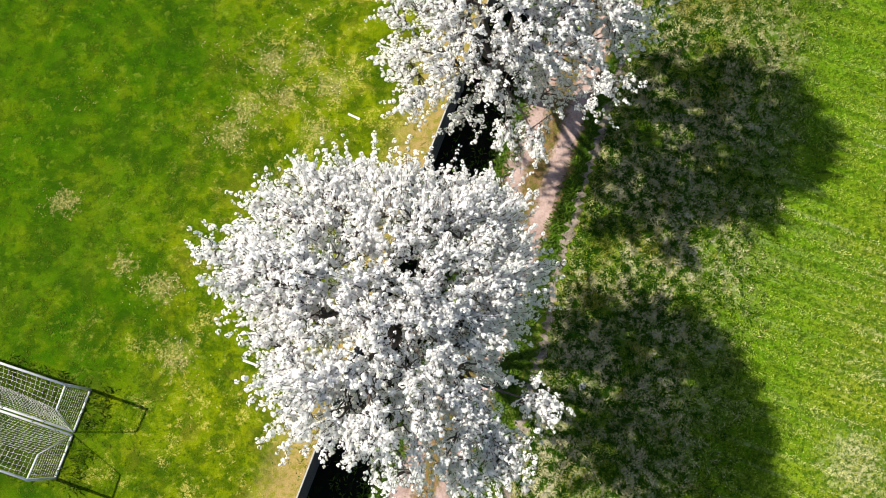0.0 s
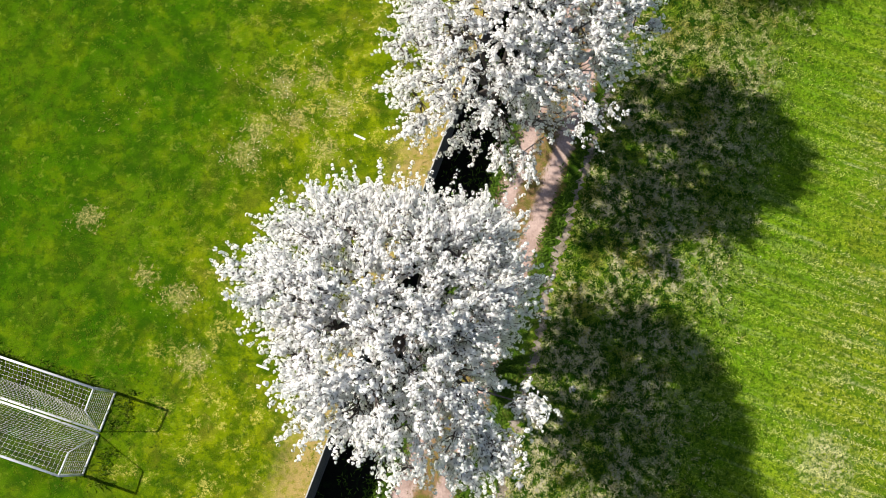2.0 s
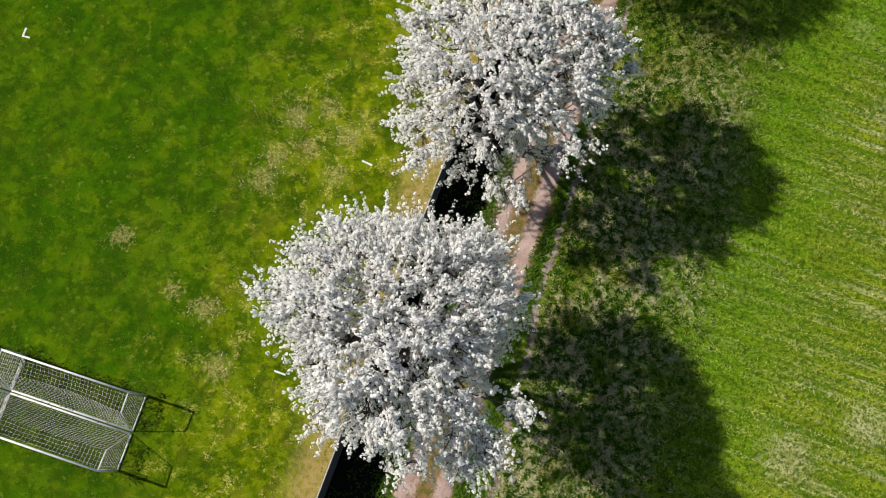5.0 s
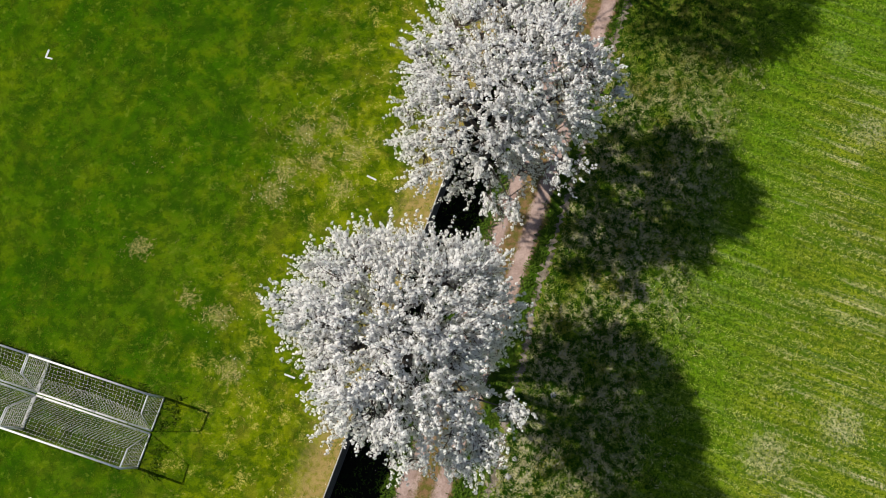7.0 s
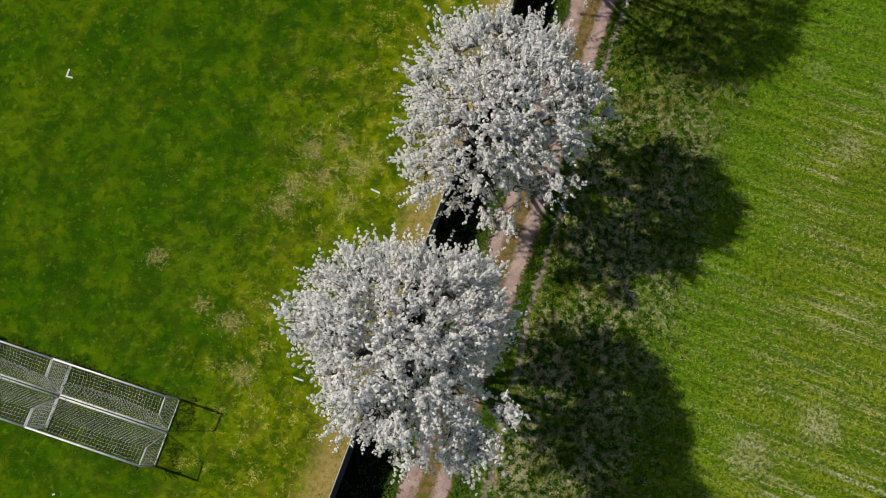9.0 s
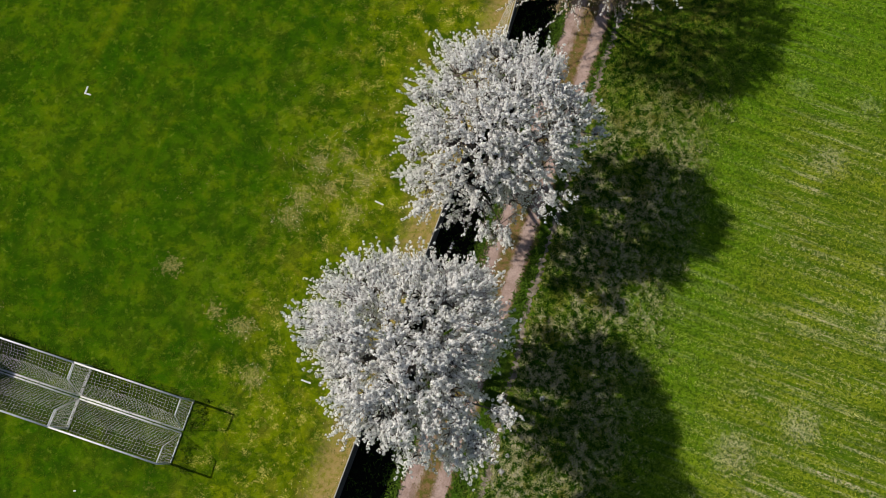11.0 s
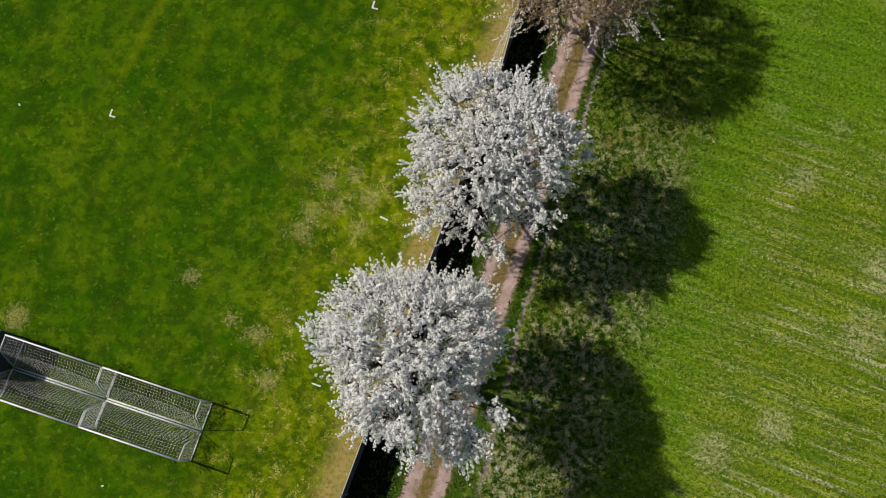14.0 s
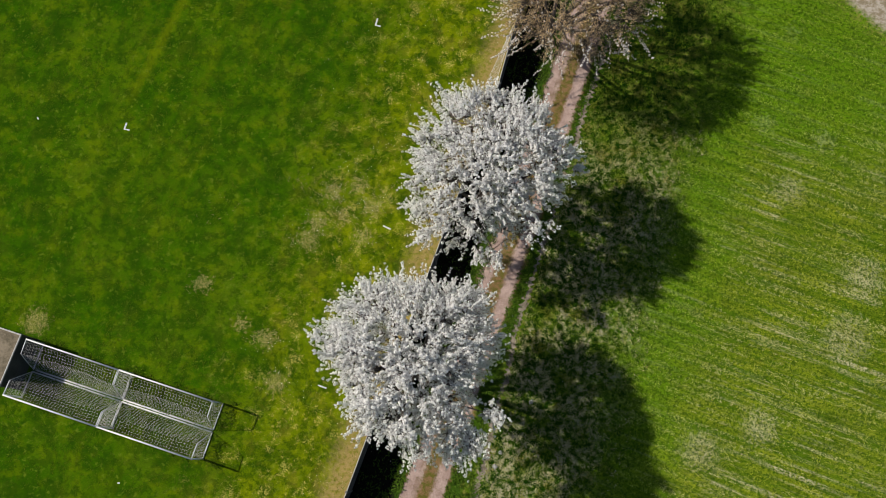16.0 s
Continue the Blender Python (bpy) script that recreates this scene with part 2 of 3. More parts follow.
def verge_blade():
    """Rough grass, green tufts among withered grey ones."""
    g = Graph("verge_blade", 0.9, specular=0.05)
    axes = g.tree.nodes.new("ShaderNodeSeparateXYZ")
    g.put(axes.inputs[0], g.where)
    tuft = g.math("ADD", g.noise(3.2, 4, 0.65), g.math("MULTIPLY", g.math("SUBTRACT", g.island(), 0.5), 0.22))
    c = g.mix(g.step(tuft, 0.45, 0.58), (0.011, 0.046, 0.002), (0.130, 0.195, 0.014))
    withered = g.math("MULTIPLY", g.step(g.noise(0.5, 5, 0.75), 0.40, 0.54), g.step(g.math("ADD", axes.outputs[1], g.noise(0.9)), 20.0, 15.0))
    c = g.mix(g.math("MULTIPLY", g.step(tuft, 0.49, 0.63), withered), c, (0.41, 0.375, 0.215))
    c = g.mix(g.math("MULTIPLY", g.step(g.noise(0.8, 4, 0.7), 0.52, 0.62), g.math("MULTIPLY", g.island(), 0.8)), c, (0.22, 0.20, 0.030))
    return g.done(c, 0.3)


LAWN_DARK, LAWN_LIGHT = (0.020, 0.064, 0.0013), (0.040, 0.086, 0.002)
LAWN_YELLOW, LAWN_DRY, LAWN_DEEP = (0.126, 0.152, 0.003), (0.31, 0.275, 0.062), (0.011, 0.037, 0.0015)
LAWN_BROWN, LAWN_FRESH = (0.135, 0.112, 0.014), (0.105, 0.150, 0.012)
LAWN_BARE, DRY_STRIP, DRY_STRIP_GREEN = (0.27, 0.225, 0.085), (0.245, 0.175, 0.068), (0.15, 0.135, 0.022)
CROP_DARK, CROP_LIGHT, CROP_DEEP = (0.052, 0.100, 0.005), (0.155, 0.190, 0.012), (0.026, 0.062, 0.003)
SOIL_PALE, VERGE_DRY, VERGE_GREY = (0.36, 0.33, 0.20), (0.140, 0.145, 0.030), (0.29, 0.27, 0.19)
VERGE_GREEN = (0.062, 0.112, 0.008)
CROP_LUSH = (0.070, 0.150, 0.005)
# earth and grass beside the fence carry its shadow in their colour
BARE_PLOT, SHADED_EARTH, SHADED_GREEN = (0.165, 0.135, 0.09), (0.007, 0.007, 0.005), (0.010, 0.019, 0.005)
MIDDLE_BROWN, MIDDLE_GREEN, WEED_GROUND = (0.150, 0.092, 0.045), (0.080, 0.075, 0.016), (0.026, 0.056, 0.006)

MEADOW = ground_material()
TRACK_DIRT = speckled("track_dirt", (0.195, 0.135, 0.112), (0.330, 0.248, 0.220), 1.8, 0.95, bump=0.5, distance=0.03, specular=0.1)
GREY_DIRT = speckled("grey_dirt", (0.085, 0.070, 0.045), (0.235, 0.20, 0.165), 2.5, 0.95, bump=0.6, distance=0.03, specular=0.1)
CROP_BLADE = crop_blade()
LAWN_BLADE = speckled("lawn_blade", (0.030, 0.076, 0.002), (0.105, 0.142, 0.008), 0.9, 0.9, bump=0, translucent=0.5, by_island=True, specular=0.05)
VERGE_BLADE = verge_blade()
# dark enough to hold the shade under the goal nets in its colour
LONG_BLADE = speckled("long_blade", (0.012, 0.040, 0.002), (0.085, 0.120, 0.008), 1.3, 0.9, bump=0, translucent=0.3, by_island=True, specular=0.05)
DRY_BLADE = speckled("dry_blade", (0.16, 0.14, 0.035), (0.34, 0.30, 0.15), 1.2, 0.9, bump=0, translucent=0.2, by_island=True, specular=0.05)
LANE_BLADE = speckled("lane_blade", (0.075, 0.072, 0.014), (0.240, 0.175, 0.080), 2.6, 0.9, bump=0, translucent=0.2, by_island=True, specular=0.05)
WEED_LEAF = speckled("weed_leaf", (0.018, 0.052, 0.003), (0.090, 0.155, 0.012), 1.4, 0.8, bump=0, translucent=0.35, by_island=True, specular=0.1)
PETAL = speckled("white_petal", (0.80, 0.795, 0.78), (0.91, 0.905, 0.895), 6, 0.9, bump=0, translucent=0.64, by_island=True, specular=0.03)
PINK_PETAL = speckled("faded_petal", (0.60, 0.54, 0.50), (0.84, 0.81, 0.78), 5, 0.9, bump=0, translucent=0.5, by_island=True, specular=0.05)
YOUNG_LEAF = speckled("young_leaf", (0.08, 0.14, 0.02), (0.20, 0.29, 0.06), 4, 0.5, bump=0, translucent=0.3, by_island=True)
BRONZE_LEAF = speckled("bronze_leaf", (0.28, 0.185, 0.092), (0.60, 0.46, 0.27), 4, 0.7, bump=0, translucent=0.3, by_island=True)
BARK = speckled("bark", (0.045, 0.036, 0.030), (0.130, 0.105, 0.090), 5, 0.9, bump=0.8, distance=0.03)
FENCE_PANEL = speckled("grey_fence_board", (0.032, 0.033, 0.034), (0.062, 0.063, 0.064), 2.2, 0.8, bump=0.3)
FENCE_POST = speckled("fence_post", (0.05, 0.05, 0.05), (0.11, 0.11, 0.11), 4, 0.7)
FENCE_CAP = speckled("fence_cap", (0.18, 0.177, 0.165), (0.32, 0.31, 0.29), 4, 0.6)
WHITE_METAL = speckled("white_coated_metal", (0.38, 0.39, 0.395), (0.56, 0.56, 0.56), 3, 0.4, bump=0.1, specular=0.5)
NET_CORD = speckled("net_cord", (0.36, 0.355, 0.33), (0.52, 0.51, 0.48), 3, 0.8, bump=0)
SHED_WALL = speckled("shed_wall", (0.022, 0.023, 0.024), (0.045, 0.047, 0.047), 1.5, 0.6)
SHED_ROOF = speckled("shed_roof", (0.060, 0.050, 0.030), (0.165, 0.135, 0.095), 1.1, 0.9)
SHED_TRIM = speckled("shed_trim", (0.16, 0.16, 0.155), (0.30, 0.30, 0.29), 3, 0.5)
CHALK = speckled("white_marker", (0.34, 0.35, 0.36), (0.50, 0.50, 0.50), 8, 0.8)
STONE = speckled("grey_stone", (0.17, 0.17, 0.16), (0.30, 0.295, 0.28), 6, 0.9)


# ---- mesh helpers ----
def solid(name, verts, faces, material, parent=None, label="", smooth=False):
    """One mesh object out of vertices and faces (lists, or an array of triangles)."""
    me = bpy.data.meshes.new(name)
    if isinstance(faces, np.ndarray):
        v, f = np.asarray(verts, np.float32), np.asarray(faces, np.int32)
        me.vertices.add(len(v))
        me.vertices.foreach_set("co", v.ravel())
        me.loops.add(f.size)
        me.loops.foreach_set("vertex_index", f.ravel())
        me.polygons.add(len(f))
        me.polygons.foreach_set("loop_start", np.arange(0, f.size, f.shape[1], dtype=np.int32))
        me.update(calc_edges=True)
    else:
        me.from_pydata([tuple(p) for p in verts], [], faces)
        me.update()
    me.materials.append(material)
    if smooth:
        me.polygons.foreach_set("use_smooth", np.ones(len(me.polygons), dtype=bool))
    ob = new(name, me)
    ob.parent = parent
    return tagged(ob, label)


def part(name, bm, material, parent, label=""):
    """A bmesh as one mesh object under a thing or a part."""
    me = bpy.data.meshes.new(name)
    bm.to_mesh(me)
    bm.free()
    me.materials.append(material)
    ob = new(name, me)
    ob.parent = parent
    return tagged(ob, label)


def thing(name, label, category, group="", at=None, kind=""):
    ob = new(name)
    ob.empty_display_size = 0.2
    if at is not None:
        ob.matrix_basis = at
    return tagged(ob, label, category, group, kind)


def box(bm, m, size, bevel=0.0):
    made = bmesh.ops.create_cube(bm, size=1, matrix=m @ Matrix.Diagonal((*size, 1)))
    if bevel:
        edges = {e for v in made["verts"] for e in v.link_edges}
        bmesh.ops.bevel(bm, geom=list(edges), offset=bevel, segments=2, affect="EDGES")


class Tubes:
    """Collects many tapered tubes for one mesh."""

    def __init__(self, sides=5):
        self.v, self.f, self.sides = [], [], sides

    def add(self, points, radii):
        n, k = self.sides, len(self.v)
        pts = [Vector(p) for p in points]
        for i, p in enumerate(pts):
            d = (pts[min(i + 1, len(pts) - 1)] - pts[max(i - 1, 0)]).normalized()
            a = d.orthogonal().normalized()
            if i and abs(a.dot(last)) < 0.99:
                a = (last - d * last.dot(d)).normalized()
            last = a
            b = d.cross(a)
            for j in range(n):
                w = 2 * math.pi * j / n
                self.v.append(p + (a * math.cos(w) + b * math.sin(w)) * radii[i])
        for i in range(len(pts) - 1):
            for j in range(n):
                q, r = k + i * n + j, k + i * n + (j + 1) % n
                self.f.append((q, r, r + n, q + n))
        self.f.append(tuple(range(k + n - 1, k - 1, -1)))
        self.f.append(tuple(range(k + (len(pts) - 1) * n, k + len(pts) * n)))

    def done(self, name, material, parent=None, label="", smooth=True):
        return solid(name, self.v, self.f, material, parent, label, smooth)


def bar(name, a, b, radius, material, parent, label="", sides=10):
    t = Tubes(sides)
    t.add([a, b], [radius, radius])
    return t.done(name, material, parent, label)


# ---- ground ----
def along(line, y):
    """The x of a line of (x, y) corners at y."""
    xs, ys = zip(*line)
    if y <= ys[0]:
        return xs[0] + (y - ys[0]) * 0.35
    if y >= ys[-1]:
        return xs[-1] + (y - ys[-1]) * 0.33
    return float(np.interp(y, ys, xs))


FENCE_LINE = [(-8.5, -11.2), (-5.2, -2.3), (-1.42, 8.3), (-0.1, 11.9), (2.6, 19.4), (3.2, 22.2), (6.3, 32.0)]
TRACK_LEFT = [(-5.6, -11.0), (-2.36, -2.26), (1.66, 8.53), (5.84, 21.1), (9.5, 32.0)]
TRACK_RIGHT = [(-4.0, -11.0), (-0.66, -2.0), (2.68, 7.62), (7.12, 20.4), (11.0, 32.0)]
GREY_LINE = [(-1.2, -11.0), (1.55, -0.9), (3.43, 6.46), (4.74, 10.54), (7.05, 17.6), (12.0, 32.0)]

edges_x = [-2500, -600, -200, -80, -45] + list(np.linspace(-32, 32, 33)) + [45, 80, 200, 600, 2500]
edges_y = [-2500, -600, -200, -80, -35] + list(np.linspace(-18, 42, 31)) + [60, 120, 300, 800, 2500]
nx = len(edges_x)
gv = [(x, y, 0.0) for y in edges_y for x in edges_x]
gf = [(j * nx + i, j * nx + i + 1, (j + 1) * nx + i + 1, (j + 1) * nx + i) for j in range(len(edges_y) - 1) for i in range(nx - 1)]
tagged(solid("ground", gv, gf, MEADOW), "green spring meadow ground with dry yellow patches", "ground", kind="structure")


def strip(name, line, width, material, label, category, z, ragged, seed):
    """A ragged band of bare earth that follows a line."""
    ys = np.arange(-10.5, 31.5, 0.06)
    v, f = [], []
    for y in ys:
        c = along(line, y)
        l = noise.noise((y * 0.5, seed, 0)) * ragged * 0.3 + noise.noise((y * 7.3, seed, 5)) * ragged * 0.8
        r = noise.noise((y * 0.5, seed, 9)) * ragged * 0.3 + noise.noise((y * 7.3, seed, 14)) * ragged * 0.8
        w = width / 2 / math.cos(math.atan(0.35))
        for s in (-w + l, (-w + l) * 0.4 + (w + r) * 0.1, (w + r) * 0.5, w + r):
            v.append((c + s, y, z))
    for i in range(len(ys) - 1):
        for j in range(3):
            f.append((i * 4 + j, i * 4 + j + 1, i * 4 + j + 5, i * 4 + j + 4))
    return tagged(solid(name, v, f, material), label, category, kind="structure")


strip("dirt_track", TRACK_LEFT, 0.46, TRACK_DIRT, "pinkish bare dirt wheel track of a farm lane", "dirt track", 0.006, 0.12, 1.3)
strip("dirt_track", TRACK_RIGHT, 0.50, TRACK_DIRT, "pinkish bare dirt wheel track of a farm lane", "dirt track", 0.006, 0.12, 7.9)
strip("dirt_edge", GREY_LINE, 0.24, GREY_DIRT, "narrow line of grey bare dirt beside weeds", "dirt edge", 0.004, 0.40, 21.7)


# ---- grass and weeds ----
def blades(name, xy, lengths, width, lift, per, material, label, category, seed, spread=0.06):
    """Tufts of arched blades in one mesh: two triangles a blade."""
    r = np.random.default_rng(seed)
    n = len(xy) * per
    base = np.repeat(np.asarray(xy), per, axis=0) + r.normal(0, spread, (n, 2))
    size = np.repeat(np.asarray(lengths), per) * r.uniform(0.6, 1.25, n)
    a = r.uniform(0, 2 * math.pi, n)
    d = np.stack([np.cos(a), np.sin(a)], 1)
    s = np.stack([-d[:, 1], d[:, 0]], 1)
    up = size * r.uniform(lift * 0.5, lift * 1.3, n)
    wd = (width * r.uniform(0.6, 1.3, n))[:, None]
    v = np.zeros((n, 4, 3), np.float32)
    v[:, 0, :2] = base
    v[:, 1, :2], v[:, 2, :2] = base + d * size[:, None] * 0.45 - s * wd / 2, base + d * size[:, None] * 0.45 + s * wd / 2
    v[:, 3, :2] = base + d * size[:, None] * 0.9
    v[:, 0, 2] = -0.005
    v[:, 1, 2], v[:, 2, 2], v[:, 3, 2] = up, up * r.uniform(0.8, 1.2, n), up * r.uniform(0.7, 1.2, n)
    f = np.array([(0, 1, 2), (2, 1, 3)])
    f = (f[None] + 4 * np.arange(n)[:, None, None]).reshape(-1, 3)
    return tagged(solid(name, v.reshape(-1, 3), f, material), label, category, kind="stuff")


def spots(n, x0, x1, y0, y1, keep, seed):
    r = np.random.default_rng(seed)
    p = np.stack([r.uniform(x0, x1, n), r.uniform(y0, y1, n)], 1)
    return [q for q in p if keep(q[0], q[1], r.random())]


def patchy(x, y, scale, seed):
    return min(1.0, max(0.0, noise.fractal((x * scale, y * scale, seed), 1.0, 2.0, 3) * 0.5 + 0.5))


def in_crop(x, y, u):
    if x < along(GREY_LINE, y) + 1.6 or 0.70 * x + 0.714 * y > 33.1:
        return False
    row = noise.noise(((x * 0.934 - y * 0.358) * 0.3, (x * 0.358 + y * 0.934) * 2.6, 3)) * 0.5 + 0.5
    dense = min(1.0, max(0.15, (x - along(GREY_LINE, y) - 2.0) / 4.5))
    return u < dense * (0.1 + 0.75 * row + 0.7 * patchy(x, y, 0.5, 4.0) - 0.15)


def in_verge(x, y, u):
    gap = x - along(GREY_LINE, y)
    return 0.2 < gap and u < (1.0 if gap < 3.5 else max(0.0, 1 - (gap - 3.5) / 4)) * (0.15 + 0.9 * patchy(x, y, 0.7, 14))


crop = spots(62000, 1.5, 27, -6, 27, in_crop, 11)
blades("crop_tufts", crop, [0.065 + 0.06 * patchy(x, y, 0.4, 8) for x, y in crop], 0.023, 0.48, 7, CROP_BLADE, "bright green young cereal plants in faint rows", "crop", 1, 0.05)
verge = spots(100000, -2, 18, -6, 27, in_verge, 17)
blades("verge_grass", verge, [0.09 + 0.20 * patchy(x, y, 2.5, 8) ** 1.5 for x, y in verge], 0.03, 0.55, 5, VERGE_BLADE, "tufted green and grey withered grass of the verge", "grass", 7, 0.05)
lawn = spots(20000, -28, -1, -6, 28, lambda x, y, u: x < along(FENCE_LINE, y) - 0.4 and u < patchy(x, y, 0.6, 2) * 1.2 - 0.15, 12)
blades("lawn_tufts", lawn, [0.08 + 0.05 * patchy(x, y, 0.5, 3) for x, y in lawn], 0.024, 0.13, 5, LAWN_BLADE, "short green grass tufts of a mown sports lawn", "grass", 2)
scatter = np.random.default_rng(19)
dry = []
for x, y, n in ((-6.6, 13.6, 60), (-7.9, 10.9, 70), (-9.95, 5.5, 60), (-9.3, 3.2, 45), (-4.4, 12.7, 60), (-7.4, 11.9, 60), (-5.2, 13.9, 50), (-4.9, 11.0, 50), (-6.0, 12.2, 50), (-8.2, 14.0, 30), (-12.6, 12.4, 25), (-13.5, 8.5, 30), (-22.4, 6.4, 60), (-3.2, 13.6, 40)):
    dry += [(x + scatter.normal(0, 0.5), y + scatter.normal(0, 0.4)) for k in range(n // 2)]
dry += spots(5000, -9, 4, -6, 27, lambda x, y, u: along(FENCE_LINE, y) - 2.2 * u < x < along(FENCE_LINE, y) - 0.2, 13)
blades("dry_grass", dry, [0.09] * len(dry), 0.022, 0.2, 4, DRY_BLADE, "withered straw-coloured grass in scattered patches", "dry grass", 3)


def in_weeds(x, y, u):
    l, r = along(TRACK_RIGHT, y) + 0.34, along(GREY_LINE, y) - 0.10
    if l < x < r:
        return u < 1.3 * patchy(x, y, 1.6, 5) - 0.18
    return along(TRACK_LEFT, y) - 1.15 < x < along(TRACK_LEFT, y) - 0.26 and u < 0.75 * patchy(x, y, 1.3, 6)


weeds = spots(70000, -7, 13, -6, 28, in_weeds, 14)
blades("weeds", weeds, [0.12 + 0.12 * patchy(x, y, 0.9, 7) for x, y in weeds], 0.045, 0.55, 5, WEED_LEAF, "lush dark green weeds along the dirt lane", "weeds", 4)
middle = spots(26000, -6, 12, -6, 28, lambda x, y, u: along(TRACK_LEFT, y) + 0.30 - 0.14 * u < x < along(TRACK_RIGHT, y) - 0.30 + 0.14 * u and u < 0.15 + 0.75 * patchy(x, y, 0.9, 12), 15)
blades("lane_grass", middle, [0.09] * len(middle), 0.024, 0.25, 4, LANE_BLADE, "worn yellow-brown grass between the wheel tracks", "dry grass", 5)
banks = spots(9000, -9, 8, -6, 28, lambda x, y, u: along(FENCE_LINE, y) + 0.15 < x < along(TRACK_LEFT, y) - 0.8 and u < 0.25 + 0.5 * patchy(x, y, 0.8, 9), 16)
blades("bank_grass", banks, [0.18] * len(banks), 0.03, 0.6, 5, WEED_LEAF, "sparse dark grass in the shade of the fence", "grass", 6)


# ---- trees ----
# one petal: a kite with a folded middle
PETAL_SHAPE = np.array([(-1.0, 0, 0), (0, -0.72, 0.22), (1.0, 0, 0), (0, 0.72, 0.22)])


def flowers(name, centres, sizes, material, parent, label, r, per=5, up=0.7, puff=0.75):
    """Many small flower heads in one mesh: each is a handful of petals round its centre, turned mostly to the light above."""
    c, size = np.repeat(np.asarray(centres), per, axis=0), np.repeat(np.asarray(sizes), per)
    n = len(c)
    out = r.normal(size=(n, 3))
    out /= np.linalg.norm(out, axis=1, keepdims=True)
    normal = out + (0, 0, up)
    normal /= np.linalg.norm(normal, axis=1, keepdims=True)
    side = np.cross(normal, r.normal(size=(n, 3)))
    side /= np.linalg.norm(side, axis=1, keepdims=True)
    ahead = np.cross(normal, side)
    axes = np.stack([side, ahead, normal], 1)
    shape = PETAL_SHAPE[None] * r.uniform(0.7, 1.3, (n, 4, 1)) * (size * 0.66)[:, None, None]
    v = np.einsum("nki,nij->nkj", shape, axes) + (c + out * (size * puff)[:, None])[:, None, :]
    f = np.arange(4 * n).reshape(-1, 4)
    return solid(name, v.reshape(-1, 3), f, material, parent, label)


def curve(a, b, bend, steps):
    """A bent line from a to b."""
    a, b, bend = Vector(a), Vector(b), Vector(bend)
    return [a.lerp(b, i / steps) + bend * (4 * (i / steps) * (1 - i / steps)) for i in range(steps + 1)]


def tree(label, base, centre, reach, low, high, widest, seed, limbs, shoots, blossom, petal, leaf, leafy, clump=0.056, thin=(), spray=0.32, outliers=(), slope=(0.0, 0.0)):
    """A tree with trunk, limbs, boughs and twigs that carry blossom. reach: how far its crown goes out, all round; slope: how the crown rises to the east and to the north."""
    r = np.random.default_rng(seed)
    root = thing("blossom_tree", label, "tree", "trees along the lane", pose(*base))
    cx, cy = centre[0] - base[0], centre[1] - base[1]

    def inside(a, c, rho):
        """A place in the crown: a round it, c from its foot (-1) to its top (1), rho from its heart (0) to its rim (1)."""
        k = (a % (2 * math.pi)) / (2 * math.pi) * len(reach)
        i = int(k)
        out = reach[i % len(reach)] * (1 - k + i) + reach[(i + 1) % len(reach)] * (k - i)
        out *= (1 - c * c) ** 0.42 * rho
        return Vector((cx + out * math.cos(a), cy + out * math.sin(a), widest + out * (slope[0] * math.cos(a) + slope[1] * math.sin(a)) + c * rho * ((high - widest) if c > 0 else (widest - low))))

    def spot(inner, outer, lowest=-0.85):
        a = r.uniform(0, 2 * math.pi)
        lump = 0.12 * noise.noise((math.cos(a) * 2.0, math.sin(a) * 2.0, seed * 3.1)) + 0.09 * noise.noise((math.cos(a) * 5, math.sin(a) * 5, seed * 7.7))
        if r.random() < 0.80:
            # under the crown's upper face, evenly over its plan
            k = (a % (2 * math.pi)) / (2 * math.pi) * len(reach)
            i = int(k)
            d = r.random() ** 0.54 * r.uniform(0.84, 1.08)
            out = (reach[i % len(reach)] * (1 - k + i) + reach[(i + 1) % len(reach)] * (k - i)) * d * (outer + lump)
            z = widest + (high - widest) * (outer + lump) * math.sqrt(max(0.0, 1 - min(1.0, d) ** 2.3)) - min(2.2, r.exponential(0.65))
            return Vector((cx + out * math.cos(a), cy + out * math.sin(a), z + out * (slope[0] * math.cos(a) + slope[1] * math.sin(a))))
        return inside(a, r.uniform(lowest, 0.9), outer + lump - (outer - inner) * r.random() ** 1.5)

    fork = Vector((cx * 0.25, cy * 0.25, low * 0.62))
    t = Tubes(12)
    t.add([(0, 0, -0.1), (0.02, 0, 0.15), (0.03, 0.02, low * 0.4), fork], [0.34, 0.25, 0.21, 0.20])
    t.done("trunk", BARK, root)
    main = []
    for i in range(limbs):
        a = 2 * math.pi * (i * 0.618 + r.uniform(-0.05, 0.05))
        end = inside(a, -0.1 + 1.0 * i / limbs, r.uniform(0.5, 0.7))
        p = curve(fork, end, (math.cos(a) * 0.3, math.sin(a) * 0.3, -0.3), 7)
        main.append(p)
        t = Tubes(7)
        t.add(p, [0.115 - 0.085 * k / 7 for k in range(8)])
        t.done("limb", BARK, root)
    nodes = np.array([p for line in main for p in line[2:]])
    second = []
    for i in range(limbs * 9):
        b = spot(0.45, 0.84)
        k = np.argmin(np.linalg.norm(nodes - np.array(b), axis=1) + np.maximum(0, nodes[:, 2] - b.z) * 1.5)
        a = Vector(nodes[k])
        p = curve(a, b, (r.normal(0, 0.12), r.normal(0, 0.12), -0.12), 5)
        second.append(p)
        t = Tubes(5)
        t.add(p, [0.038 - 0.024 * j / 5 for j in range(6)])
        t.done("bough", BARK, root)
    nodes2 = np.array([p for line in second for p in line[1:]])
    twig = Tubes(3)
    pts, sizes, leaves = [], [], []
    lone = []
